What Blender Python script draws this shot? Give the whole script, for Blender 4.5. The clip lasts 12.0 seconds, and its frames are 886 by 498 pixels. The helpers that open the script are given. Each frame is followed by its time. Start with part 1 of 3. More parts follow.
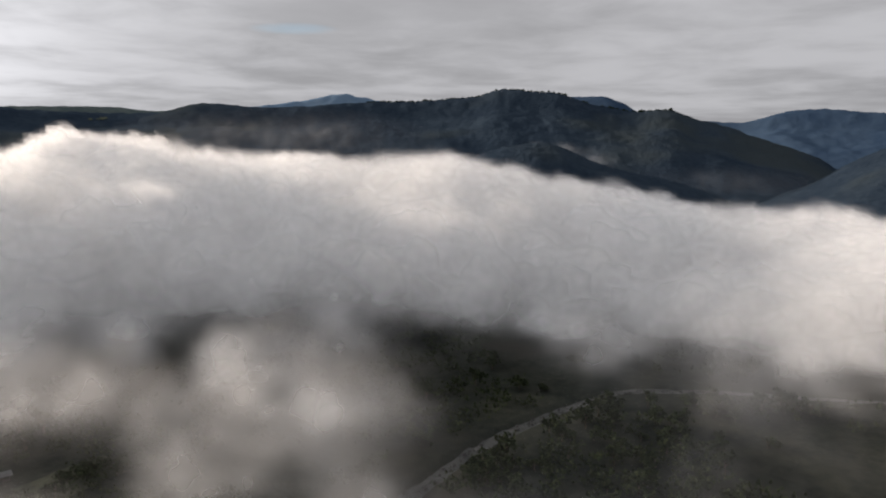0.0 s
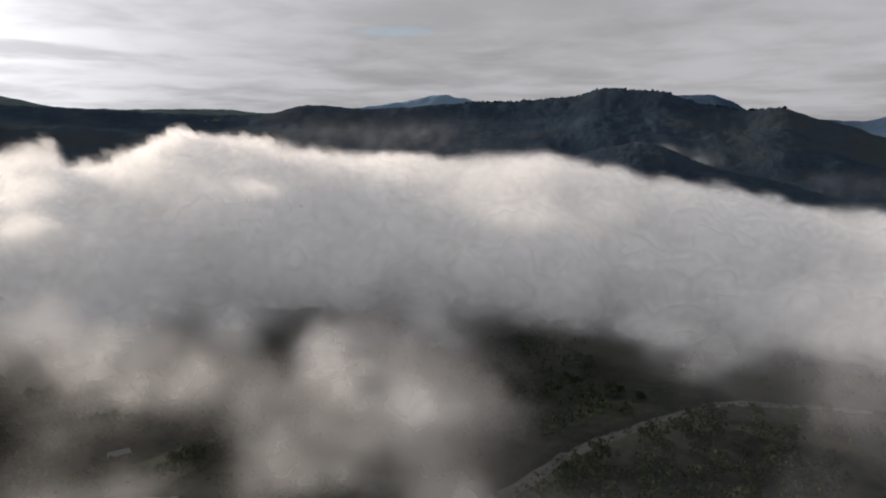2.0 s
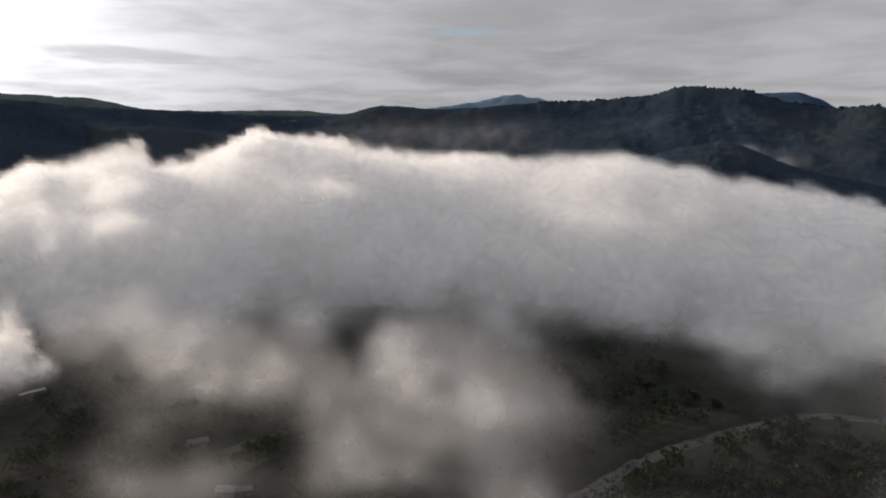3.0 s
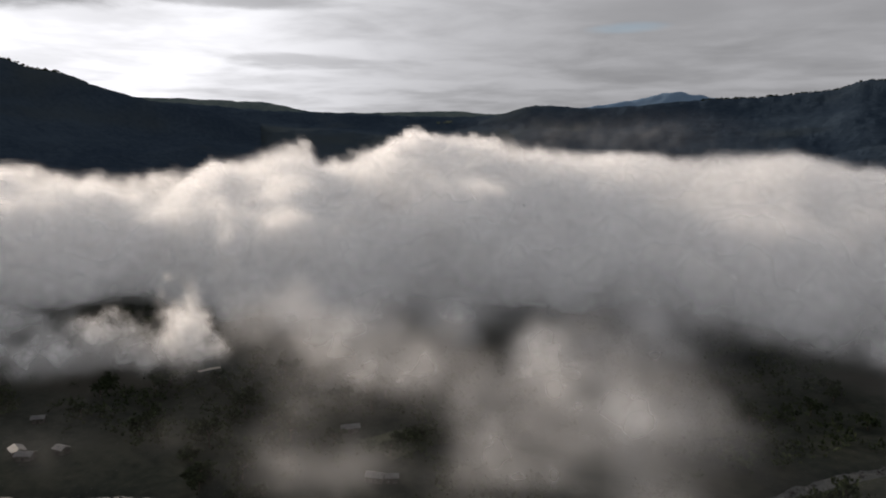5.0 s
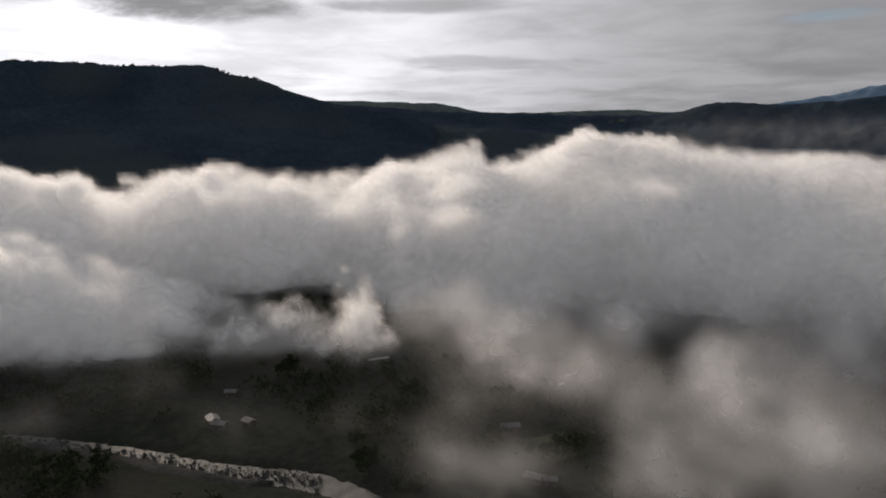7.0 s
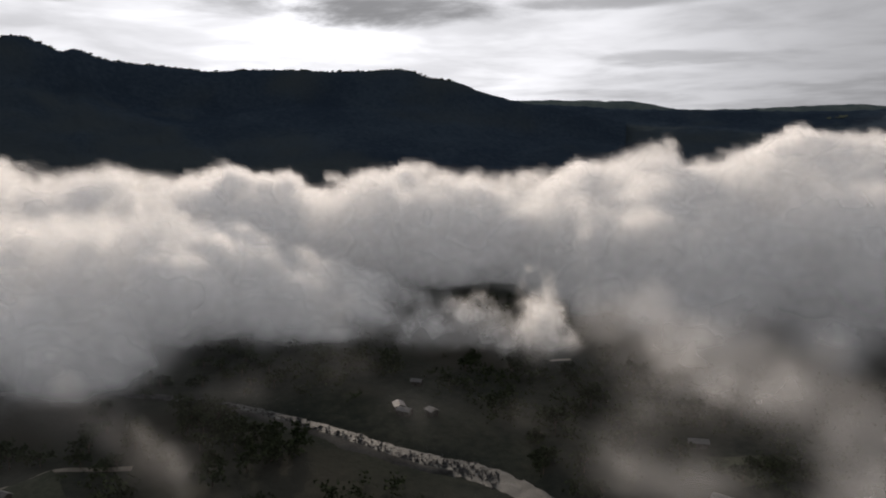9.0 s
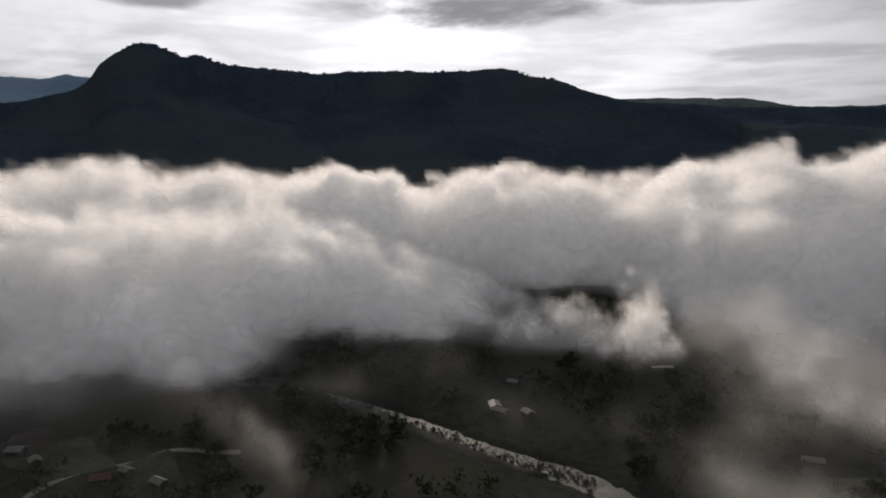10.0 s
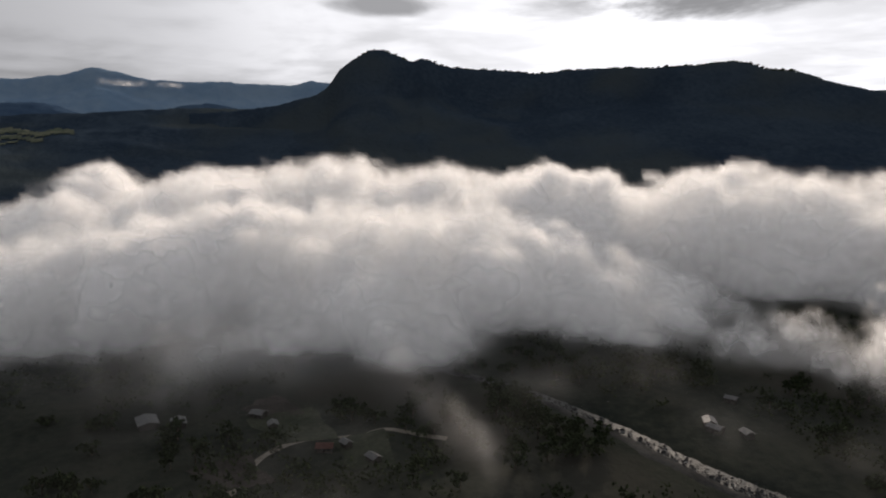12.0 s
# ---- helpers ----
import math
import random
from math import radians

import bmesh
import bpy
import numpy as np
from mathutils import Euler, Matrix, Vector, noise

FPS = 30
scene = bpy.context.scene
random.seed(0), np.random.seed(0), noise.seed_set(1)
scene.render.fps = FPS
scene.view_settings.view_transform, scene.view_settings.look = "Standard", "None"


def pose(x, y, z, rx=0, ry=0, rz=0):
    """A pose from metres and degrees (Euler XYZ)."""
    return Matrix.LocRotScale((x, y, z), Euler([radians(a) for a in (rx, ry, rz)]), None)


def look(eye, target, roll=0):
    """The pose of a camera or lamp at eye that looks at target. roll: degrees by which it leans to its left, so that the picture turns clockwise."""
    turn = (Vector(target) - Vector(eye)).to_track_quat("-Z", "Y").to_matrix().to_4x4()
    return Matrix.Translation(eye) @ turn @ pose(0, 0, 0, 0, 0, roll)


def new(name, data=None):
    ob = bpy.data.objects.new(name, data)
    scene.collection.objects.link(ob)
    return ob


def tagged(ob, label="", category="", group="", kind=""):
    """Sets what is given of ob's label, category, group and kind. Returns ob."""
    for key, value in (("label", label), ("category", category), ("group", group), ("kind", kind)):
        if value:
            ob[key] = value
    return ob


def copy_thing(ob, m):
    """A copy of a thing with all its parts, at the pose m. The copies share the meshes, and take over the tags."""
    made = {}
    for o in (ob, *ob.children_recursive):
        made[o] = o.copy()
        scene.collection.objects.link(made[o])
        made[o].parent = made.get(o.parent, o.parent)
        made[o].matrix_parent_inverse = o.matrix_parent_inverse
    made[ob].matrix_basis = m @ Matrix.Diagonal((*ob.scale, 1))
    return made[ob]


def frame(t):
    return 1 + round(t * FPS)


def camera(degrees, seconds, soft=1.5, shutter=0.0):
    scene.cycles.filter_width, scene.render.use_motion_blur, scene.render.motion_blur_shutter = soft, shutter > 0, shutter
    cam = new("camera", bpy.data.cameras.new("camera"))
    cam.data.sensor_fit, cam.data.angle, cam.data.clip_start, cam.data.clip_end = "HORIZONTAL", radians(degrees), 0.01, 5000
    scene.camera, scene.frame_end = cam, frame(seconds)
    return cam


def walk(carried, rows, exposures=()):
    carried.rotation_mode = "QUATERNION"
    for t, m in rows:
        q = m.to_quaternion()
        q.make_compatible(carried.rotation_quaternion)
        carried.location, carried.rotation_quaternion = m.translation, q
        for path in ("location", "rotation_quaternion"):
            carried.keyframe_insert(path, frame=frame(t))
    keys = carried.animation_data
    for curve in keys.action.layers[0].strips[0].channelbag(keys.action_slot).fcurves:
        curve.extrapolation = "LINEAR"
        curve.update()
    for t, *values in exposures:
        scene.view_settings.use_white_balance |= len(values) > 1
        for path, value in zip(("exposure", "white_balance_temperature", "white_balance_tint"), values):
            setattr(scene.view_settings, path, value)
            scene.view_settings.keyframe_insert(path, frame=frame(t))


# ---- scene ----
# ---- camera: a drone that hovers and turns ----
EYE = (0.0, 0.0, 100.0)
TURN = [(0.0, 0.0, -7.97, -0.03), (0.5, 0.8, -7.97, -0.04), (1.0, 3.11, -7.96, -0.04), (1.5, 5.25, -7.96, -0.05),
        (2.0, 7.89, -7.95, -0.05), (2.5, 10.68, -7.95, -0.06), (3.0, 13.7, -7.95, -0.06), (5.0, 26.0, -7.96, -0.06),
        (5.5, 29.3, -7.97, -0.05), (6.0, 32.58, -7.97, -0.05), (6.5, 36.06, -7.98, -0.04), (7.0, 39.65, -7.99, -0.04),
        (9.0, 54.86, -8.04, 0.0), (9.5, 58.69, -8.05, 0.01), (10.0, 63.01, -8.07, 0.03), (10.5, 66.93, -8.09, 0.04),
        (11.0, 71.43, -8.11, 0.06), (11.5, 75.58, -8.13, 0.08), (12.0, 80.29, -8.15, 0.09)]
cam = camera(64.65, 12.0, soft=2.0)
walk(cam, [(t, pose(*EYE, 90 + pitch, roll, yaw)) for t, yaw, pitch, roll in TURN],
     exposures=[(0.0, 0.2, 6400, 12), (3.0, 0.08, 6400, 12), (5.0, -0.1, 6400, 12), (7.0, -0.26, 6400, 12), (10.0, -0.28, 6400, 12), (12.0, -0.15, 6400, 12)])

# ---- light: low sun behind thin overcast ----
SUN_AZ, SUN_EL = 66.0, 15.0


def bearing(az, el=0.0):
    a, e = radians(az), radians(el)
    return Vector((-math.sin(a) * math.cos(e), math.cos(a) * math.cos(e), math.sin(e)))


class Nodes:
    """Short hand for building a node tree."""

    def __init__(self, tree):
        self.tree = tree
        tree.nodes.clear()

    def add(self, kind, ins=None, **props):
        n = self.tree.nodes.new(kind)
        for k, v in props.items():
            setattr(n, k, v)
        for k, v in (ins or {}).items():
            self.put(n.inputs[k], v)
        return n

    def put(self, socket, v):
        if isinstance(v, bpy.types.NodeSocket):
            self.tree.links.new(v, socket)
        elif isinstance(v, bpy.types.Node):
            self.tree.links.new(v.outputs[0], socket)
        else:
            socket.default_value = v

    def math(self, op, a, b=0.0, c=0.0, clamp=False):
        return self.add("ShaderNodeMath", {0: a, 1: b, 2: c}, operation=op, use_clamp=clamp).outputs[0]

    def ramp(self, v, lo, hi, to0=0.0, to1=1.0):
        return self.add("ShaderNodeMapRange", {0: v, 1: lo, 2: hi, 3: to0, 4: to1}, interpolation_type="SMOOTHSTEP").outputs[0]

    def mix(self, fac, a, b):
        n = self.add("ShaderNodeMix", data_type="RGBA")
        self.put(n.inputs[0], fac)
        self.put(n.inputs[6], a)
        self.put(n.inputs[7], b)
        return n.outputs[2]

    def noise(self, vec, scale, detail=4.0, rough=0.55, dist=0.0):
        return self.add("ShaderNodeTexNoise", {"Vector": vec, "Scale": scale, "Detail": detail, "Roughness": rough, "Distortion": dist}).outputs[0]

    def vec(self, op, a, b=(0, 0, 0)):
        return self.add("ShaderNodeVectorMath", {0: a, 1: b}, operation=op)


CLOUDS = [(62, 10.9, 13, 1.5, 1.0), (85, 11.0, 4.5, 0.8, 0.9), (37, 6.9, 6, 0.6, 0.5), (42, 11.2, 9, 0.6, 0.7), (5, 10.5, 14, 2.0, 0.6)]


def build_world():
    world = bpy.data.worlds.new("overcast_sky")
    scene.world = world
    world.use_nodes = True
    n = Nodes(world.node_tree)
    way = n.add("ShaderNodeTexCoord").outputs["Generated"]
    sky = n.add("ShaderNodeTexSky", sky_type="NISHITA", sun_disc=False, sun_elevation=radians(SUN_EL),
                sun_rotation=radians(-SUN_AZ), altitude=900.0, air_density=1.0, dust_density=1.5)
    sky_dim = n.vec("SCALE", sky.outputs[0])
    sky_dim.inputs["Scale"].default_value = 0.1
    xyz = n.add("ShaderNodeSeparateXYZ", {0: way})
    # the cloud sheet lies on a flat layer, so it flattens towards the horizon
    up = n.math("ADD", n.math("MAXIMUM", xyz.outputs[2], 0.0), 0.06)
    flat = n.add("ShaderNodeCombineXYZ", {0: n.math("DIVIDE", xyz.outputs[0], up), 1: n.math("DIVIDE", xyz.outputs[1], up), 2: 0.0}).outputs[0]
    cover = n.noise(flat, 0.34, 5.0, 0.5, 0.6)
    fine = n.noise(flat, 1.3, 6.0, 0.55, 0.3)
    body = n.math("ADD", n.math("MULTIPLY", cover, 0.62), n.math("MULTIPLY", fine, 0.38))
    thick = n.ramp(body, 0.39, 0.63)
    # thin parts of the sheet glow towards the sun
    near = n.math("MAXIMUM", n.vec("DOT_PRODUCT", way, tuple(bearing(SUN_AZ, SUN_EL))).outputs["Value"], 0.0)
    halo = n.math("POWER", near, 8.0)
    core = n.math("POWER", near, 120.0)
    lit = n.math("ADD", n.math("ADD", 0.48, n.math("MULTIPLY", halo, 1.5)), n.math("MULTIPLY", core, 1.4))
    dark = n.math("ADD", 0.32, n.math("MULTIPLY", halo, 0.85))
    # a few low darker clouds: bearing, height, half-widths, all in degrees
    flow = n.noise(flat, 0.9, 6.0, 0.6, 0.5)
    across = n.math("MULTIPLY", n.math("ARCTAN2", n.math("MULTIPLY", xyz.outputs[0], -1.0), xyz.outputs[1]), 57.2958)
    above = n.math("MULTIPLY", n.math("ARCSINE", xyz.outputs[2]), 57.2958)
    low = 0.0
    for az, el, wide, tall, full in CLOUDS:
        dx = n.math("DIVIDE", n.math("SUBTRACT", across, az), wide)
        dy = n.math("DIVIDE", n.math("SUBTRACT", above, el), tall)
        away = n.math("ADD", n.math("MULTIPLY", dx, dx), n.math("MULTIPLY", dy, dy))
        here = n.ramp(n.math("ADD", away, n.math("MULTIPLY", n.math("SUBTRACT", flow, 0.5), 4.0)), 1.4, 0.0, 0.0, full)
        low = n.math("MAXIMUM", low, here)
    bright = n.math("ADD", n.math("MULTIPLY", lit, n.math("SUBTRACT", 1.0, thick)), n.math("MULTIPLY", dark, thick))
    bright = n.math("ADD", n.math("MULTIPLY", bright, n.math("SUBTRACT", 1.0, low)), n.math("MULTIPLY", low, 0.36))
    # an overcast sky is brighter overhead than at the horizon
    bright = n.math("MULTIPLY", bright, n.math("ADD", 0.9, n.math("MULTIPLY", n.math("MAXIMUM", xyz.outputs[2], 0.0), 0.35)))
    cloud = n.vec("SCALE", (0.985, 0.985, 1.0))
    n.put(cloud.inputs["Scale"], bright)
    # rare blue gaps
    gap = n.ramp(n.noise(flat, 0.8, 3.0, 0.5), 0.30, 0.24, 0.0, 0.6)
    bx = n.math("DIVIDE", n.math("SUBTRACT", across, 11.5), 3.4)
    by = n.math("DIVIDE", n.math("SUBTRACT", above, 9.3), 0.5)
    hole = n.math("ADD", n.math("ADD", n.math("MULTIPLY", bx, bx), n.math("MULTIPLY", by, by)), n.math("MULTIPLY", n.math("SUBTRACT", flow, 0.5), 3.0))
    gap = n.math("MAXIMUM", gap, n.ramp(hole, 1.3, 0.1, 0.0, 0.55))
    seen = n.mix(gap, cloud.outputs[0], sky_dim.outputs[0])
    bg = n.add("ShaderNodeBackground", {0: seen, 1: 1.0})
    n.add("ShaderNodeOutputWorld", {0: bg})


build_world()
sun = new("sun", bpy.data.lights.new("sun", "SUN"))
sun.data.energy, sun.data.angle, sun.data.color = 4.8, radians(4.0), (1.0, 0.84, 0.68)
sun.matrix_world = look(bearing(SUN_AZ, SUN_EL) * 900, (0, 0, 0))
scene.cycles.transparent_max_bounces = 64

# ---- noise in arrays ----


def lattice(ix, iy, iz, seed):
    h = (ix * 374761393 + iy * 668265263 + iz * 2147483647 + seed * 1274126177) & 0xFFFFFFFF
    h = ((h ^ (h >> 13)) * 1274126177) & 0xFFFFFFFF
    h = ((h ^ (h >> 16)) * 2246822519) & 0xFFFFFFFF
    return ((h ^ (h >> 15)) & 0xFFFF) / 32767.5 - 1.0


def value_noise(x, y, z, seed=0):
    fx, fy, fz = np.floor(x), np.floor(y), np.floor(z)
    ix, iy, iz = fx.astype(np.int64), fy.astype(np.int64), fz.astype(np.int64)
    u, v, w = x - fx, y - fy, z - fz
    u, v, w = (t * t * t * (t * (t * 6 - 15) + 10) for t in (u, v, w))
    out = 0.0
    for dx in (0, 1):
        for dy in (0, 1):
            for dz in (0, 1):
                k = (u if dx else 1 - u) * (v if dy else 1 - v) * (w if dz else 1 - w)
                out = out + k * lattice(ix + dx, iy + dy, iz + dz, seed)
    return out


def fbm(x, y, z, size, octaves=4, gain=0.5, seed=0, billow=False):
    total, amp, norm = 0.0, 1.0, 0.0
    x, y, z = (np.asarray(c, float) / size for c in (x, y, z))
    for o in range(octaves):
        v = value_noise(x + 17.3 * o, y - 9.1 * o, z + 4.7 * o, seed + o)
        total = total + amp * (1 - 2 * np.sqrt(v * v + 0.012) if billow else v)
        norm, amp = norm + amp, amp * gain
        x, y, z = x * 2.03, y * 2.03, z * 2.03
    return total / norm


def smooth(v, lo, hi):
    t = np.clip((v - lo) / (hi - lo), 0, 1)
    return t * t * (3 - 2 * t)


def curve(knots, a):
    """Smooth interpolation through knots of (position, value)."""
    k = np.array(sorted(knots), float)
    x, y = k[:, 0], k[:, 1]
    m = np.gradient(y, x)
    a = np.clip(a, x[0], x[-1])
    i = np.clip(np.searchsorted(x, a) - 1, 0, len(x) - 2)
    h = x[i + 1] - x[i]
    t = (a - x[i]) / h
    return ((2 * t**3 - 3 * t**2 + 1) * y[i] + (t**3 - 2 * t**2 + t) * h * m[i]
            + (3 * t**2 - 2 * t**3) * y[i + 1] + (t**3 - t**2) * h * m[i + 1])


def grid_faces(n, m, start=0):
    i, j = np.meshgrid(np.arange(n - 1), np.arange(m - 1), indexing="ij")
    a = (i * m + j + start).ravel()
    return np.stack([a, a + 1, a + m + 1, a + m], 1)


def mesh_from(name, verts, quads, flat=False):
    me = bpy.data.meshes.new(name)
    me.vertices.add(len(verts))
    me.vertices.foreach_set("co", np.asarray(verts, np.float32).ravel())
    me.loops.add(quads.size)
    me.loops.foreach_set("vertex_index", quads.astype(np.int32).ravel())
    me.polygons.add(len(quads))
    me.polygons.foreach_set("loop_start", np.arange(0, quads.size, quads.shape[1], dtype=np.int32))
    me.polygons.foreach_set("use_smooth", np.full(len(quads), not flat))
    me.update(calc_edges=True)
    return me


def part(name, bm, material, parent=None, label=""):
    me = bpy.data.meshes.new(name)
    bm.to_mesh(me)
    bm.free()
    me.materials.append(material)
    ob = new(name, me)
    if parent:
        ob.parent = parent
    return tagged(ob, label)


def place(az, r, z=0.0):
    a = np.radians(az)
    return -np.sin(a) * r, np.cos(a) * r, z


# ---- materials ----


def material(name):
    m = bpy.data.materials.new(name)
    m.use_nodes = True
    return m, Nodes(m.node_tree)


def finish(n, shader, bump=None):
    n.add("ShaderNodeOutputMaterial", {0: shader})


def ground_like(name, low, high, size, size2, rough=0.95, bump=0.6, dist=2.0, tint=None):
    """Matt natural surface: two scales of colour and a bump."""
    m, n = material(name)
    at = n.add("ShaderNodeTexCoord").outputs["Object"]
    big = n.noise(at, 1 / size, 4, 0.55, 0.4)
    small = n.noise(at, 1 / size2, 5, 0.65)
    f = n.math("ADD", n.math("MULTIPLY", big, 0.55), n.math("MULTIPLY", small, 0.45))
    col = n.mix(n.ramp(f, 0.36, 0.64), (*low, 1), (*high, 1))
    if tint:
        col = n.mix(n.ramp(n.noise(at, 1 / (size * 2.7), 3), 0.5, 0.68), col, (*tint, 1))
    b = n.add("ShaderNodeBump", {"Strength": bump, "Distance": dist, "Height": small})
    bsdf = n.add("ShaderNodeBsdfPrincipled", {"Base Color": col, "Roughness": rough, "Specular IOR Level": 0.5 if rough < 0.9 else 0.0, "Normal": b})
    finish(n, bsdf)
    return m


plateau_mat = ground_like("plateau_grassland", (0.055, 0.075, 0.080), (0.10, 0.12, 0.115), 200, 30, bump=0.4, dist=8.0)
# dark woods; the navy cast is air haze mixed into the base colour
haze_forest_mat = ground_like("haze_tinted_wooded_slope", (0.018, 0.028, 0.043), (0.032, 0.046, 0.063), 120, 9, bump=0.9, dist=4.0, tint=(0.036, 0.046, 0.052))
# the woods' base colour is shifted to blue to stand for distance haze
hazed_wood_mat = ground_like("distant_haze_blue_woods", (0.032, 0.055, 0.095), (0.048, 0.076, 0.118), 300, 40, bump=0.4, dist=10.0)
# pale blue airlight of the far distance is painted into this colour
far_haze_blue_mat = ground_like("distant_ridge_haze_blue", (0.11, 0.17, 0.25), (0.15, 0.21, 0.28), 400, 60, bump=0.3, dist=10.0)
ground_mat = ground_like("valley_floor", (0.014, 0.017, 0.015), (0.030, 0.032, 0.026), 45, 4, bump=0.8, dist=0.8, tint=(0.034, 0.033, 0.028))
gravel_mat = ground_like("river_gravel", (0.022, 0.022, 0.022), (0.05, 0.05, 0.048), 12, 1.1, bump=0.7, dist=0.3)
track_mat = ground_like("dirt_track", (0.14, 0.125, 0.105), (0.24, 0.22, 0.19), 10, 1.0)
field_mat = ground_like("terraced_field", (0.045, 0.058, 0.045), (0.10, 0.105, 0.078), 40, 5)
leaf_mat = ground_like("foliage", (0.018, 0.025, 0.014), (0.040, 0.050, 0.026), 5, 0.6, bump=0.5, dist=0.2)
bark_mat = ground_like("bark", (0.05, 0.04, 0.03), (0.12, 0.10, 0.08), 1.0, 0.1)
wall_mat = ground_like("mud_plaster_wall", (0.05, 0.047, 0.043), (0.09, 0.085, 0.078), 3, 0.4, bump=0.1, dist=0.02)
roof_mat = ground_like("pale_metal_roof", (0.10, 0.102, 0.105), (0.16, 0.16, 0.16), 4, 0.3, rough=0.5, bump=0.1, dist=0.02)
red_roof_mat = ground_like("red_tile_roof", (0.09, 0.05, 0.045), (0.15, 0.08, 0.07), 3, 0.3, bump=0.3, dist=0.03)
dark_mat = ground_like("dark_joinery", (0.03, 0.03, 0.03), (0.06, 0.055, 0.05), 1, 0.1)


def water_material():
    m, n = material("river_water")
    at = n.add("ShaderNodeTexCoord").outputs["Object"]
    ripple = n.noise(at, 0.9, 5, 0.6, 0.6)
    foam = n.ramp(n.math("ADD", n.math("MULTIPLY", n.noise(at, 0.35, 5, 0.7, 1.2), 0.75), n.math("MULTIPLY", n.noise(at, 0.06, 3), 0.25)), 0.53, 0.66)
    b = n.add("ShaderNodeBump", {"Strength": 0.7, "Distance": 0.35, "Height": ripple})
    wet = n.add("ShaderNodeBsdfPrincipled", {"Base Color": (0.03, 0.033, 0.032, 1), "Roughness": 0.75, "Specular IOR Level": 0.3, "Normal": b})
    white = n.add("ShaderNodeBsdfPrincipled", {"Base Color": (0.09, 0.09, 0.092, 1), "Roughness": 0.9, "Specular IOR Level": 0.1, "Normal": b})
    finish(n, n.add("ShaderNodeMixShader", {0: foam, 1: wet, 2: white}))
    return m


water_mat = water_material()


def fog_material():
    """Drops of mist: scatters light to both sides, and lets it through where the mist is thin."""
    m, n = material("drifting_fog")
    at = n.add("ShaderNodeTexCoord").outputs["Object"]
    depth = n.add("ShaderNodeAttribute", attribute_name="mist", attribute_type="GEOMETRY").outputs["Fac"]
    grain = n.noise(at, 1 / 24.0, 2, 0.5)
    # optical depth of one skin, uneven in the way of torn vapour
    tau = n.math("MULTIPLY", depth, n.math("EXPONENT", n.math("MULTIPLY", n.math("SUBTRACT", grain, 0.5), FOG_TORN)))
    alpha = n.math("SUBTRACT", 1.0, n.math("EXPONENT", n.math("MULTIPLY", tau, -1.0)), clamp=True)
    face = n.add("ShaderNodeBsdfDiffuse", {0: (0.96, 0.96, 0.965, 1)})
    thru = n.add("ShaderNodeBsdfTranslucent", {0: (0.96, 0.955, 0.95, 1)})
    body = n.add("ShaderNodeMixShader", {0: 0.5, 1: face, 2: thru})
    clear = n.add("ShaderNodeBsdfTransparent")
    finish(n, n.add("ShaderNodeMixShader", {0: alpha, 1: clear, 2: body}))
    return m


FOG_TORN = 5.0
fog_mat = fog_material()

# ---- the ground: one sheet to the horizon ----


def river_mid(az):
    """Distance of the river's middle from the point under the drone, by bearing."""
    return curve(RIVER, az)


RIVER = [(-60, 420), (-30, 318), (-19, 302), (-14.2, 292), (-13.5, 289), (-12.8, 281), (-12, 278), (-8, 255), (-3, 228), (2, 198), (15, 160), (30, 150), (42, 178),
         (50, 205), (58, 222), (66, 252), (72, 278), (79, 306), (90, 352), (105, 420), (125, 520)]
RIVER_HALF = [(-60, 3), (-19, 2.6), (-8, 3.6), (2, 6), (20, 7), (45, 7), (58, 6), (70, 4.6), (79, 3.8), (125, 4)]


def relief(x, y):
    az = np.degrees(np.arctan2(-x, y))
    r = np.hypot(x, y)
    h = 2.5 * fbm(x, y, 0, 70, 3, seed=3) + 0.7 * fbm(x, y, 0, 14, 3, seed=5)
    away = np.abs(r - river_mid(az)) - curve(RIVER_HALF, az)
    inside = (az > -58) & (az < 123)
    h = h * np.where(inside, smooth(away, 4, 40), 1.0)
    h = h - np.where(inside, 1.6 * (1 - smooth(away, -3, 5)), 0.0)
    return h + 90 * smooth(r, 1000, 4500)


def build_ground():
    az = np.linspace(-180, 180, 541)
    r = np.concatenate([np.linspace(0, 150, 16)[:-1], np.linspace(150, 420, 140), np.geomspace(424, 4850, 60)])
    A, R = np.meshgrid(az, r, indexing="ij")
    X, Y, _ = place(A, R)
    Z = relief(X, Y)
    me = mesh_from("ground", np.stack([X, Y, Z], 2).reshape(-1, 3), grid_faces(*A.shape)[:, ::-1])
    me.materials.append(ground_mat)
    tagged(new("ground", me), "dark green valley floor of scrub and rough pasture", "ground", kind="structure")


build_ground()


def strip(name, az, offs_in, offs_out, z, mat, label, category, steps=8, kind="structure"):
    W, A = np.meshgrid(np.linspace(0, 1, steps), az)
    mid = river_mid(A)
    R = mid + offs_in(A) * (1 - W) + offs_out(A) * W
    X, Y, _ = place(A, R)
    me = mesh_from(name, np.stack([X, Y, z(X, Y, W)], 2).reshape(-1, 3), grid_faces(*A.shape)[:, ::-1])
    me.materials.append(mat)
    return tagged(new(name, me), label, category, kind=kind)


def wobble(a, size, amp, seed):
    return amp * fbm(a, a * 0, a * 0, size, 4, seed=seed)


strip("river", np.linspace(-58, 123, 900), lambda a: -curve(RIVER_HALF, a) - wobble(a, 3, 2, 1) - wobble(a, 0.7, 2.4, 11), lambda a: curve(RIVER_HALF, a) + wobble(a, 3, 2, 2) + wobble(a, 0.7, 2.4, 12),
      lambda x, y, w: -1.0 + 0.25 * fbm(x, y, 0, 3, 3, seed=9), water_mat, "shallow grey river with white rapids on its stony bed", "river", 14)

# ---- hills ----


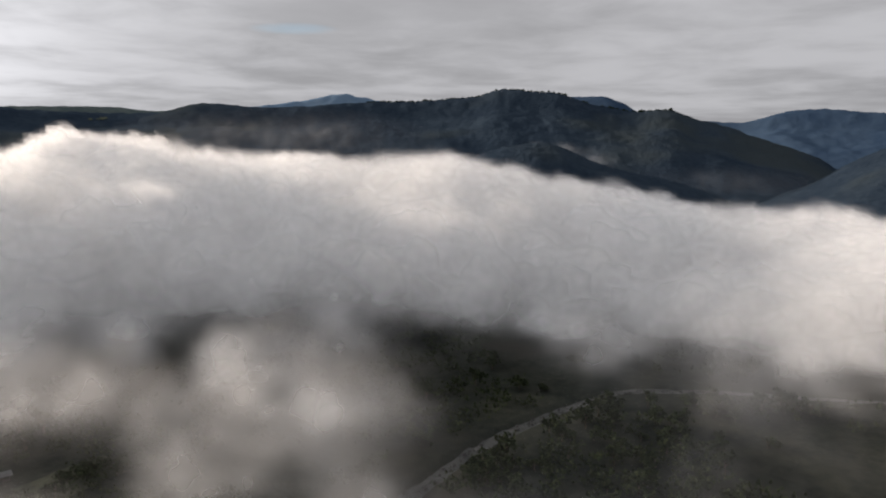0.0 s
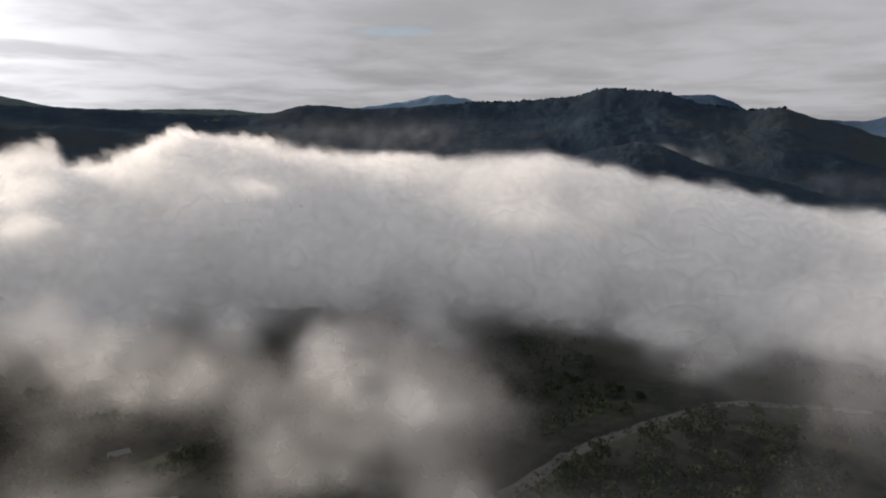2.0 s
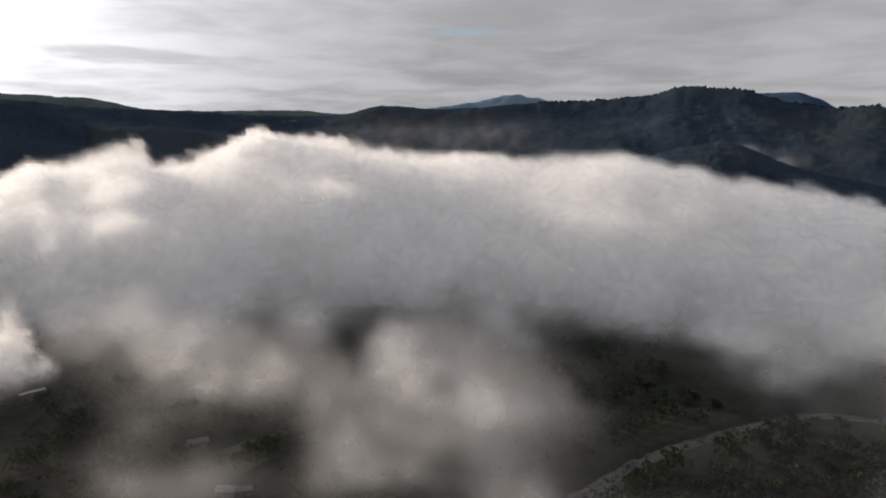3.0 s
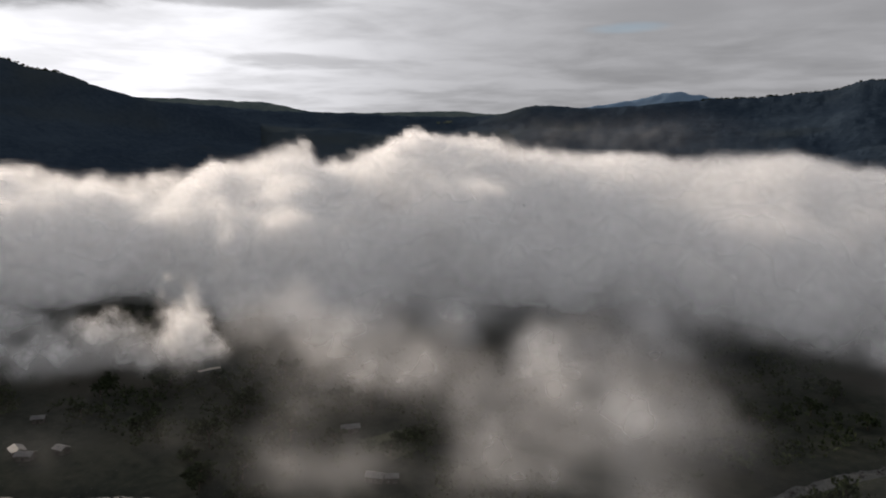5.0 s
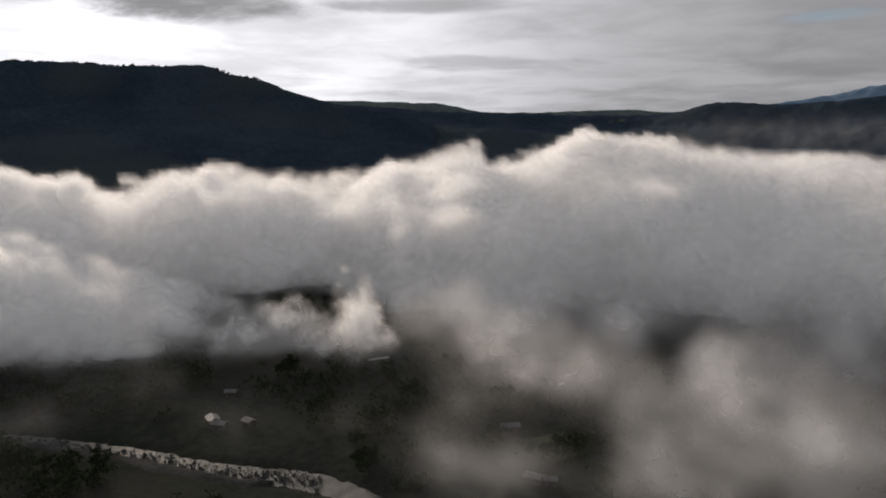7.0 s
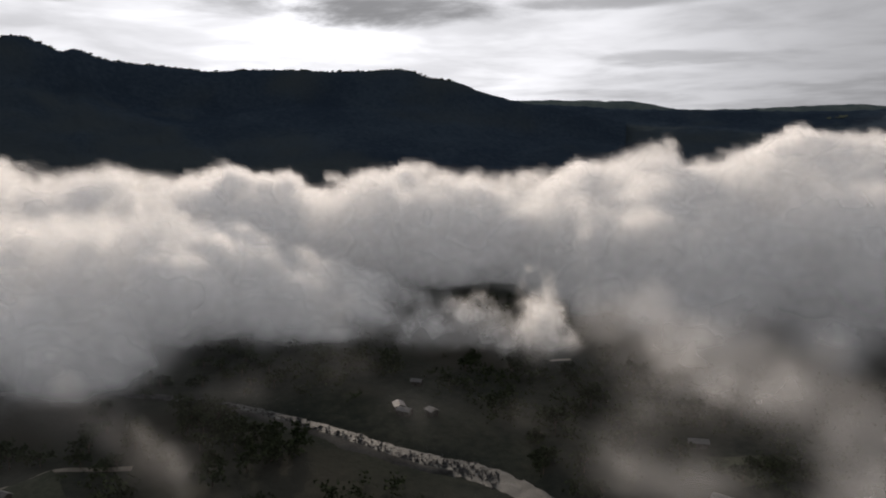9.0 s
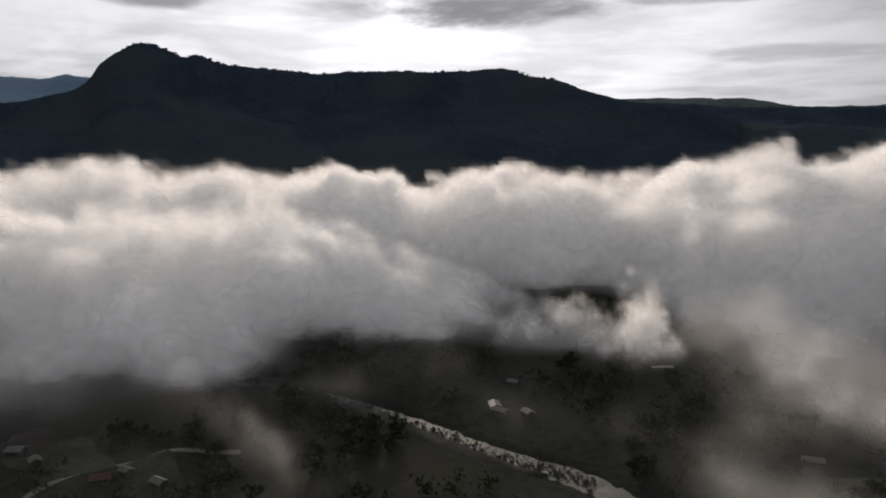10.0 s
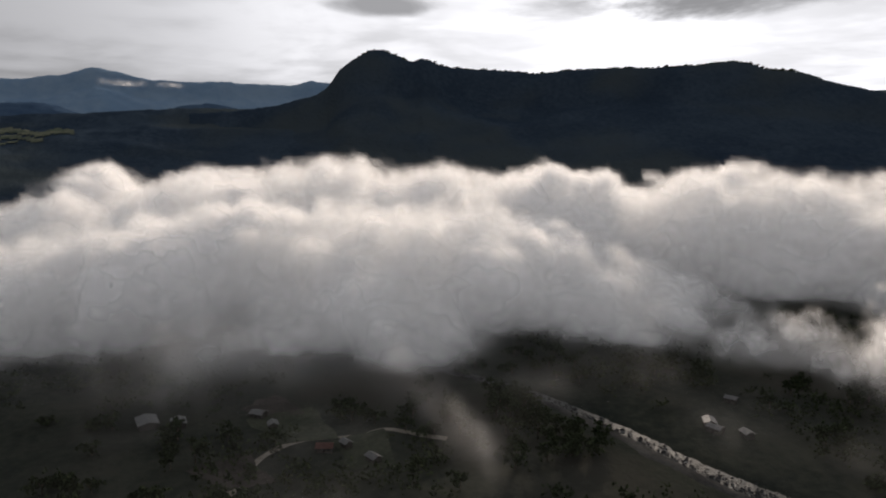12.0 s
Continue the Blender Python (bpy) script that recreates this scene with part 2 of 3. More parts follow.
def hill(name, knots, foot, crest, back, label, mat, base=0.0, cliff=0.0, rough=1.0, step=0.25, seed=1, category="hill", kind="", split=False):
    """A ridge round the valley. knots: bearing and angle of its skyline from the drone, in degrees; foot, crest, back: distances."""
    lo, hi = knots[0][0], knots[-1][0]
    az = np.arange(min(lo, hi), max(lo, hi) + 1e-6, step)
    rows = np.concatenate([np.linspace(0, 1, 70), np.linspace(1, 2, 16)[1:]])
    A, S = np.meshgrid(az, rows, indexing="ij")
    x0, y0, _ = place(A, crest)
    lie = crest * (1 + 0.06 * fbm(x0, y0, 0, crest * 0.3, 3, seed=seed))
    top = EYE[2] + lie * np.tan(np.radians(curve(knots, A))) - base
    R = np.where(S <= 1, foot + (lie - foot) * S, lie + (back - lie) * (S - 1))
    X, Y, _ = place(A, R)
    front = (1 - cliff) * np.sin(np.clip(S, 0, 1) * np.pi / 2) ** 1.3 + cliff * (0.55 * np.clip(S, 0, 1) ** 1.4 + 0.45 * smooth(S, 0.80, 0.97))
    shape = np.where(S <= 1, front, np.cos((S - 1) * np.pi / 2) ** 0.7)
    gully = fbm(X, Y, 0, crest * 0.11, 5, 0.5, seed + 3, billow=True) * top * 0.07 * rough
    edge = np.sin(np.clip(S, 0, 2) * np.pi / 2) ** 2
    band = np.where(S <= 1, np.sin(np.clip(S, 0, 1) * np.pi) ** 0.8, 0.3 * np.sin(np.clip(S - 1, 0, 1) * np.pi))
    tops = rough * crest / 1500 * (3.0 * fbm(X, Y, 0, crest * 0.012, 3, 0.6, seed + 8) + 1.6 * np.abs(fbm(X, Y, 0, crest * 0.005, 2, seed=seed + 9)))
    Z = base + top * shape + gully * band + tops * edge - 6 * (1 - edge)
    P = np.stack([X, Y, Z], 2)
    if split:
        top = tagged(new(name), label, category, kind=kind)
        x, y, _ = place(sum(knots[len(knots) // 2][:1]), crest)
        top.location = (x, y, 0)
        for piece, lo, hi in (("haze_tinted_wooded_slope", 0, 54), ("cliff", 54, 70), ("summit", 69, 85)):
            cut = P[:, lo:hi + 1] if piece != "summit" else P[:, lo:hi]
            me = mesh_from(piece, (cut - np.array([x, y, 0])).reshape(-1, 3), grid_faces(*cut.shape[:2])[:, ::-1])
            me.materials.append(mat)
            ob = new(piece, me)
            ob.parent = top
    else:
        me = mesh_from(name, P.reshape(-1, 3), grid_faces(*A.shape)[:, ::-1])
        me.materials.append(mat)
        tagged(new(name, me), label, category, kind=kind)
    return A, S, P


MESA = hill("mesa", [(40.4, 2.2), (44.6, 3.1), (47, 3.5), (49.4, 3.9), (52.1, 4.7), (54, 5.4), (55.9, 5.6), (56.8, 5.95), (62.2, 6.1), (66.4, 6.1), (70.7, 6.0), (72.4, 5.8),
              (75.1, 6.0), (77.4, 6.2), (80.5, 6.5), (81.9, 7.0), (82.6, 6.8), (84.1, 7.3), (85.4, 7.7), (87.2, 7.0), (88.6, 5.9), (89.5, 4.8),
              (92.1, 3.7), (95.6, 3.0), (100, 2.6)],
     820, 1500, 2100, "dark wooded table mountain with a domed peak", haze_forest_mat, cliff=0.5, step=0.14, seed=11, category="mountain", split=True)
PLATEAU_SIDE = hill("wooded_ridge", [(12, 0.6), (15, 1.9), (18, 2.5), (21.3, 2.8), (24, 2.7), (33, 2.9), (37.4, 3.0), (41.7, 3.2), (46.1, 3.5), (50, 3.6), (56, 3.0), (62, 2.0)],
     900, 1750, 2400, "long low dark wooded valley side", haze_forest_mat, cliff=0.3, seed=21, split=True)
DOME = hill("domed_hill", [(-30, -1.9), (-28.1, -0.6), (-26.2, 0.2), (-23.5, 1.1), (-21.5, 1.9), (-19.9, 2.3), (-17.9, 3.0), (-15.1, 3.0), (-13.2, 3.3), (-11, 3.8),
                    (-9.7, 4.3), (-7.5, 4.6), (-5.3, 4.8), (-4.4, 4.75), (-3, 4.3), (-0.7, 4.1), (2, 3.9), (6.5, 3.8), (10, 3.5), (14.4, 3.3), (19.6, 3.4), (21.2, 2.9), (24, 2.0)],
     950, 1700, 2500, "dark wooded hill with a domed top", haze_forest_mat, cliff=0.35, step=0.16, seed=31, split=True)
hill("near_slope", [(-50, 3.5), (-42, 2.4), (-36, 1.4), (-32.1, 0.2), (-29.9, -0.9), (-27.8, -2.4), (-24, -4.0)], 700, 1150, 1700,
     "dark wooded spur at the side of the valley", haze_forest_mat, cliff=0.2, seed=41, split=True)
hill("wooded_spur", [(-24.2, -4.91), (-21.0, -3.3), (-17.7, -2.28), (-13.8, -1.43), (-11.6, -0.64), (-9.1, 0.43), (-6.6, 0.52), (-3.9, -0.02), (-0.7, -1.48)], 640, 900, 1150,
     "low dark green wooded spur before a domed hill", haze_forest_mat, cliff=0.1, step=0.1, seed=45)
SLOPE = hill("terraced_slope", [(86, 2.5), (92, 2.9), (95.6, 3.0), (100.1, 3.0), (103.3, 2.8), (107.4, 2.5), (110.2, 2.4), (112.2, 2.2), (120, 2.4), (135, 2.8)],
     760, 1600, 2300, "dark wooded valley side with pale fields", haze_forest_mat, cliff=0.25, seed=51, split=True)
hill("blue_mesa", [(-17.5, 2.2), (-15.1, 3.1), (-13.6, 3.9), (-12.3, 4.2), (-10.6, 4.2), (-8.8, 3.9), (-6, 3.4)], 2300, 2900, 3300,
     "distant flat-topped mountain toned blue for haze", hazed_wood_mat, cliff=0.5, seed=61, category="mountain")
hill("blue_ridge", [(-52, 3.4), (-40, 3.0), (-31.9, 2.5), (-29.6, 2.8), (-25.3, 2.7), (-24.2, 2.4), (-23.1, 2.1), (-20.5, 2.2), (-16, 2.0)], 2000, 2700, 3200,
     "distant wooded tableland toned blue for haze", hazed_wood_mat, cliff=0.4, seed=71)
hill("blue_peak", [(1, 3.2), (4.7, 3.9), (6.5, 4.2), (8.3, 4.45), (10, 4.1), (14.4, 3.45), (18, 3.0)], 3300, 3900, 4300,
     "far rounded mountain with pale blue haze in its colour", far_haze_blue_mat, cliff=0.2, seed=81, category="mountain")
hill("plateau", [(12, 3.2), (15, 3.3), (19.5, 3.45), (21, 3.0), (24.8, 3.15), (28.4, 3.1), (33, 3.0), (37.4, 3.2), (39.1, 3.6), (42.9, 3.8), (45.7, 3.9), (49, 3.9), (54, 3.9)],
     2600, 3300, 4000, "far flat grey-green plateau", plateau_mat, cliff=0.3, rough=0.6, seed=91)
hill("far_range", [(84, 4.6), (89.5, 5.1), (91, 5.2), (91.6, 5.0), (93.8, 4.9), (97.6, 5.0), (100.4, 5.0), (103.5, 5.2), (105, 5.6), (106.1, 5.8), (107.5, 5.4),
                   (109.3, 5.0), (111, 4.8), (113, 4.8), (122, 5.2), (135, 4.6)], 3300, 4200, 4600, "far mountain range with a small peak, pale blue haze in its colour", far_haze_blue_mat, cliff=0.35, seed=101, category="mountain")
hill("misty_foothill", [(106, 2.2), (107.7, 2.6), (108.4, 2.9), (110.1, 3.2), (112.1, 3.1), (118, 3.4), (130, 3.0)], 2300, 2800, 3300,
     "distant wooded foothill toned blue for haze", hazed_wood_mat, seed=111)
hill("round_knoll", [(95.5, 2.8), (97.5, 3.25), (99, 3.3), (100.5, 3.1), (102, 2.6)], 2100, 2600, 3000, "distant grey-green round knoll", hazed_wood_mat, seed=121)
hill("rear_ridge", [(125, 3), (150, 5), (180, 4), (210, 5), (240, 5), (270, 4), (300, 4), (312, 3)], 1000, 1700, 2400,
     "wooded hills that close the valley", haze_forest_mat, step=0.5, seed=131)

# ---- fog ----


def veils(name, az_span, across, r_span, gap, floor, tall, thick, label, lean=0.45, step=4.0, sway=3.0, seed=1):
    """A body of mist as many soft veils that stand one behind the other, gap metres apart.
    tall: how high it may reach, of bearing and distance. thick: optical depth of a metre, of bearing, distance and x, y, z."""
    az = np.linspace(*az_span, across)
    verts, faces, mist, start = [], [], [], 0
    for k, r0 in enumerate(np.arange(r_span[0], r_span[1], gap)):
        top = float(np.max(tall(az, np.full_like(az, r0)))) + 4
        if top < floor + 2:
            continue
        A, Z = np.meshgrid(az, np.linspace(floor, top, max(5, int((top - floor) / step) + 1)), indexing="ij")
        x0, y0, _ = place(A, r0)
        R = r0 + lean * (Z - floor) + sway * fbm(x0, y0, Z, 35, 2, seed=seed + 300 + k)
        X, Y, _ = place(A, R)
        T = thick(A, R, X, Y, Z) * gap
        faces.append(grid_faces(*A.shape, start=start))
        start += A.size
        verts.append(np.stack([X, Y, Z], 2).reshape(-1, 3))
        mist.append(T.ravel())
    verts, faces, mist = np.concatenate(verts), np.concatenate(faces), np.concatenate(mist)
    # leave out what holds no mist
    faces = faces[mist[faces].max(axis=1) > 0.0015]
    used, flat = np.unique(faces, return_inverse=True)
    me = mesh_from(name, verts[used], flat.reshape(faces.shape))
    me.attributes.new("mist", "FLOAT", "POINT").data.foreach_set("value", mist[used].astype(np.float32))
    me.materials.append(fog_mat)
    return tagged(new(name, me), label, "fog", kind="stuff")


def gaps(spots):
    """Thin places in the mist: bearing, angle below the horizon, half-widths in degrees, what is left."""
    def left(a, r):
        el = -np.degrees(np.arctan2(EYE[2] - 16.0, r))
        k = 1.0
        for az, at, wide, tall, rest in spots:
            k = k * (1 - (1 - rest) * np.exp(-((a - az) / wide) ** 2 - ((el - at) / tall) ** 2))
        return k
    return left


GAPS = gaps([(21.5, -15.2, 3.4, 2.6, 0.12), (-4.5, -17.3, 6.5, 3.6, 0.1), (6.8, -16.3, 2.4, 1.4, 0.4), (52, -13.6, 3.5, 1.6, 0.15), (52.5, -11.3, 4.2, 1.8, 0.05), (30.5, -21.5, 3.6, 4.0, 0.3),
             (13, -13.0, 5.0, 1.8, 0.5), (29, -14.5, 2.5, 1.2, 0.5), (2, -15.5, 3.0, 2.0, 0.5)])


BANK_TOP = [(-50, -5.15), (-32, -5.35), (-22, -4.75), (-14, -3.55), (-10, -3.05), (-7, -2.65), (-5, -1.85), (0, -1.35), (6, -0.75), (12, -0.35), (17, 0.2),
            (25, 0.35), (32, 0.0), (36, -0.9), (38, -0.45), (42, -2.15), (45, -2.15), (50, -2.95), (57, -2.85), (59, -2.25), (63, -3.05), (68, -2.2),
            (72, -1.0), (76, -2.65), (83, -2.15), (86, -1.75), (90, -1.95), (95, -2.65), (105, -3.25), (113, -4.15), (130, -4.75)]
BANK_FOOT = [(-50, 235), (-25, 240), (-18, 270), (-12, 305), (-5, 318), (5, 280), (20, 280), (30, 284), (38, 318), (43, 355), (48, 425), (56, 440), (62, 425), (75, 450), (90, 445), (130, 420)]
BANK_CREST = 560.0


def bank_height(a, r):
    foot = curve(BANK_FOOT, a)
    top = EYE[2] + BANK_CREST * np.tan(np.radians(curve(BANK_TOP, a)))
    s = np.clip((r - foot) / (BANK_CREST - foot), 0, 1)
    back = np.clip((r - BANK_CREST) / 330, 0, 1)
    return top * np.sin(s * np.pi / 2) ** 1.35 * (1 - 0.75 * back ** 1.5)


def billows(x, y, z, size, seed):
    """Rounded heads of cloud, large ones with smaller ones on them; about -0.5 to 0.5."""
    wx, wy = x + 0.3 * size * fbm(x, y, z, size, 2, 0.5, seed + 5), y + 0.3 * size * fbm(x, y, z, size, 2, 0.5, seed + 6)
    return 0.4 - fbm(wx, wy, z * 1.2, size, 5, 0.52, seed, billow=True)


def bank_thick(a, r, x, y, z):
    foot, h = curve(BANK_FOOT, a), bank_height(a, r)
    calm = 0.55 + 0.45 * smooth(a, -6, 40)
    d = h + 34 * smooth(h, 0, 60) * calm * (billows(x, y, z, 85, 2) - 0.25) + (4 + 6 * smooth(a, -6, 40)) * fbm(x, y, z, 16, 3, 0.55, 9) + 7 - z
    body = smooth(d, -5, 18)
    # the valley side away from the sun holds thinner mist low down
    hi = 0.55 + 0.4 * smooth(a, 0, 8) * (1 - smooth(a, 36, 46))
    s = smooth((r + 50 * fbm(x, y, z, 90, 3, 0.5, 33) - foot) / (BANK_CREST - foot), -0.12, hi + 0.12) ** 1.9
    tear = np.exp(2.6 * fbm(x, y, z, 60, 4, 0.55, 32))
    return 0.11 * (1 - 0.6 * smooth(-a, 4, 22) * (1 - smooth(r, 430, 540))) * GAPS(a, r) * body * s * tear * smooth(z, 3, 9) * smooth(a, -42, -38) * (1 - smooth(a, 116, 120))


veils("fog_bank", (-42, 120), 460, (225, 625), 12.0, 3.0, lambda a, r: np.where(bank_height(a, r) > 0.5, bank_height(a, r) + 20 * smooth(bank_height(a, r), 0, 60) + 8, 0), bank_thick,
      "thick grey-white fog bank lying across the valley", step=3.6, seed=2)


def heaps(spots, base=0.0):
    """Optical depth in plan as soft heaps: bearing, distance, half-widths in degrees and metres, strength."""
    def depth(a, r):
        d = base
        for az, dist, wide, deep, full in spots:
            d = d + full * np.exp(-((a - az) / wide) ** 2 - ((r - dist) / deep) ** 2)
        return np.maximum(d, 0)
    return depth


ROLL_TOP = [(53, 2), (57, 10), (61, 24), (68, 40), (75, 62), (81, 68), (89, 66), (100, 60), (113, 50), (130, 46)]
ROLL_FOOT = [(53, 330), (63, 335), (72, 345), (77, 322), (84, 292), (91, 318), (100, 330), (113, 342), (130, 345)]


def roll_height(a, r):
    foot = curve(ROLL_FOOT, a) - 45
    s = np.clip((r - foot) / (430 - foot), 0, 1)
    b = np.clip((r - 430) / 95, 0, 1)
    return curve(ROLL_TOP, a) * np.sin(s * np.pi / 2) ** 1.3 * np.cos(b * np.pi / 2)


def roll_thick(a, r, x, y, z):
    foot, h = curve(ROLL_FOOT, a), roll_height(a, r)
    d = h + 17 * smooth(h, 0, 40) * (billows(x, y, z, 48, 5) - 0.2) + 8 * fbm(x, y, z, 13, 3, 0.55, 8) + 2 - z
    tear = np.exp(2.8 * fbm(x, y, z, 45, 4, 0.55, 35))
    front = smooth(r + 34 * fbm(x, y, z, 50, 3, 0.5, 36), foot - 45, foot + 60) ** 1.8
    return 0.1 * smooth(d, -3, 9) * tear * smooth(a, 53, 62) * (1 - smooth(a, 116, 120)) * front * (1 - smooth(r, 440, 490)) * smooth(z, 3, 9)


veils("fog_roll", (53, 120), 250, (250, 490), 9.5, 3.0, lambda a, r: np.where(roll_height(a, r) > 0.5, roll_height(a, r) + 16, 0), roll_thick, "warm-lit roll of fog sliding over the river", step=3.2, seed=5)
PUFF = heaps([(46.4, 324, 2.2, 19, 1.35), (49.8, 331, 2.0, 15, 0.55), (53.0, 338, 2.5, 14, 0.7), (57, 342, 2.8, 15, 0.75)])


def puff_thick(a, r, x, y, z):
    p = PUFF(a + 0.9 * fbm(x, y, z, 11, 3, 0.5, 75), r - 0.4 * z + 9 * fbm(x, y, z, 18, 3, 0.5, 76))
    top = 6 + 26 * np.minimum(p, 1) * (1 + 1.2 * fbm(x, y, z, 10, 4, 0.55, 77))
    return 0.05 * p * smooth(top - z, -3, 12) * smooth(z, 3, 8) * np.exp(2.4 * fbm(x, y, z, 10, 3, 0.55, 78))


veils("fog_puff", (40, 62), 140, (280, 375), 5.5, 3.0, lambda a, r: 40 + 0 * a, puff_thick, "small sunlit puff of mist above dark trees", step=2.2, sway=1.5, seed=7)

# torn mist over the valley floor: bearing, angle below the horizon, half-widths in degrees, optical depth
MIST = [(11, -21.5, 8.5, 4.2, 0.62), (30, -17.5, 6, 2.5, 0.42), (38.6, -21, 2.6, 5.0, 0.10), (10, -14, 9, 2.2, 0.25), (29, -13.8, 8, 2.2, 0.3), (-14, -14.5, 7, 2.0, 0.25), (40, -13.5, 5, 1.6, 0.25), (33, -15.5, 7, 2.0, 0.12), (24, -22, 5, 3, 0.4), (33, -24.5, 3, 1.5, 0.25),
        (-25, -16, 8, 3.5, 0.3), (-22, -22, 7, 3, 0.06), (16, -16.5, 6, 2.0, 0.4), (82.5, -19.6, 2.0, 1.0, 0.24), (79.8, -20.8, 1.8, 0.9, 0.24), (77.4, -21.7, 1.5, 0.9, 0.2), (100, -16.5, 16, 2.2, 0.2),
        (92, -19, 8, 2.5, 0.1), (108, -22, 6, 3, 0.03), (92, -25, 6, 2, 0.03), (64, -17.0, 8, 1.6, 0.06), (47, -21, 4, 3, 0.06), (58, -21.5, 2, 1.2, 0.1)]


def low_depth(a, r):
    el = -np.degrees(np.arctan2(EYE[2] - 16.0, r))
    d = 0.075 + 0.045 * (1 - smooth(a, 36, 52))
    for az, at, wide, tall, full in MIST:
        d = d + full * np.exp(-((a - az) / wide) ** 2 - ((el - at) / tall) ** 2)
    return d * GAPS(a, r) * smooth(r, 150, 170) * (1 - smooth(r, 400, 470)) * smooth(a, -42, -38) * (1 - smooth(a, 116, 120))


def low_thick(a, r, x, y, z):
    t = low_depth(a + 4 * fbm(x, y, z, 48, 4, 0.5, 13), r + 45 * fbm(x, y, z, 55, 4, 0.5, 14))
    top = 8 + 24 * np.minimum(t / 0.35, 1) * (0.9 + 0.6 * fbm(x, y, z, 32, 3, 0.5, 12))
    return 0.023 * t * smooth(z, 4, 12) * smooth(top - z, -3, 16) * np.exp(2.4 * fbm(x, y, z, 50, 4, 0.55, 42))


veils("low_mist", (-42, 120), 330, (150, 470), 13.0, 4.0, lambda a, r: 36 + 0 * a, low_thick, "torn low mist drifting over the valley floor", lean=0.7, sway=5.0, seed=12)

# ---- small patches of mist on the hillsides ----


def wisp(az, r, z, wide, deep, tall, full, seed, label="small shred of mist hanging on a wooded slope"):
    def thick(a, q, x, y, h):
        puff = np.exp(-((a - az) / wide) ** 2 - ((q - r) / deep) ** 2 - ((h - z - tall * 0.5 * (1 + fbm(x, y, 0, tall * 3, 3, 0.5, seed))) / (tall * 0.3)) ** 2)
        return full / deep * puff * np.exp(4.5 * fbm(x, y, h * 1.5, tall * 1.4, 4, 0.6, seed + 1))

    veils("hill_wisp", (az - wide * 2, az + wide * 2), 60, (r - deep, r + deep), deep / 4, z, lambda a, q: z + tall + 0 * a, thick, label, step=tall / 9, sway=0.5, seed=seed)


wisp(-8.6, 1000, 90, 2.3, 40, 20, 0.16, 31)
wisp(-11.0, 1010, 76, 1.9, 40, 20, 0.14, 33)
wisp(104.4, 3950, 415, 1.0, 60, 40, 0.25, 41, "pale shred of cloud on a far mountain side")
wisp(101.2, 3950, 408, 0.6, 60, 34, 0.2, 43, "pale shred of cloud on a far mountain side")



def haze(az, wide, r, deep, z, tall, full, seed, label):
    def thick(a, q, x, y, h):
        return full / deep * np.exp(-((a - az) / wide) ** 2 - ((h - z) / tall) ** 2 + 0.8 * fbm(x, y, h, 90, 3, 0.5, seed))

    veils("valley_haze", (az - wide * 2, az + wide * 2), 70, (r - deep / 2, r + deep / 2), deep / 4, max(z - tall * 1.6, 4), lambda a, q: z + tall * 1.8 + 0 * a, thick, label, step=tall / 5, seed=seed)


haze(-21, 4.5, 1180, 90, 52, 15, 0.10, 51, "thin blue haze in a side valley")
haze(13, 7, 1150, 90, 125, 26, 0.09, 55, "thin blue haze before a wooded valley side")

# ---- valley floor: fields, track, gravel, stones ----


def floor_z(x, y):
    return relief(np.asarray(x, float), np.asarray(y, float))


def ribbon(name, knots, half, mat, label, category, lift=0.12, kind="structure"):
    """A strip laid on the ground along knots of (bearing, distance)."""
    k = np.array([place(a, r)[:2] for a, r in knots])
    d = np.concatenate([[0], np.cumsum(np.hypot(*np.diff(k, axis=0).T))])
    s = np.linspace(0, d[-1], max(8, int(d[-1] / 2)))
    x, y = curve(list(zip(d, k[:, 0])), s), curve(list(zip(d, k[:, 1])), s)
    t = np.stack([np.gradient(x), np.gradient(y)], 1)
    t /= np.linalg.norm(t, axis=1, keepdims=True)
    w = half * (1 + 0.3 * fbm(s, s * 0, s * 0, 9, 3, seed=4))
    cross = np.linspace(-1, 1, 5)
    X = x[:, None] - t[:, 1:2] * cross * w[:, None]
    Y = y[:, None] + t[:, 0:1] * cross * w[:, None]
    Z = floor_z(X, Y) + lift
    me = mesh_from(name, np.stack([X, Y, Z], 2).reshape(-1, 3), grid_faces(*X.shape)[:, ::-1])
    me.materials.append(mat)
    return tagged(new(name, me), label, category, kind=kind)


ribbon("dirt_track", [(98.5, 200), (97.6, 207), (96.6, 217), (93.8, 232), (91, 237), (87.2, 236), (85.3, 240), (83.3, 236), (80, 232)], 1.5, track_mat,
       "pale winding dirt track through rough pasture", "track")
ribbon("dirt_track", [(45.9, 330), (45, 333), (44.2, 334)], 1.4, track_mat, "short pale stretch of dirt track", "track")
strip("gravel_bar", np.linspace(54, 73.5, 200), lambda a: -curve(RIVER_HALF, a) - 11 * np.sin(np.clip((a - 54) / 19.5, 0, 1) * np.pi) ** 0.7 - wobble(a, 2, 4, 5),
      lambda a: -curve(RIVER_HALF, a) * 0.6, lambda x, y, w: -0.75 + 1.0 * np.sin(w * np.pi) + 0.3 * fbm(x, y, 0, 5, 3, seed=6), gravel_mat,
      "grey gravel bar beside the rapids", "gravel bar", 12)


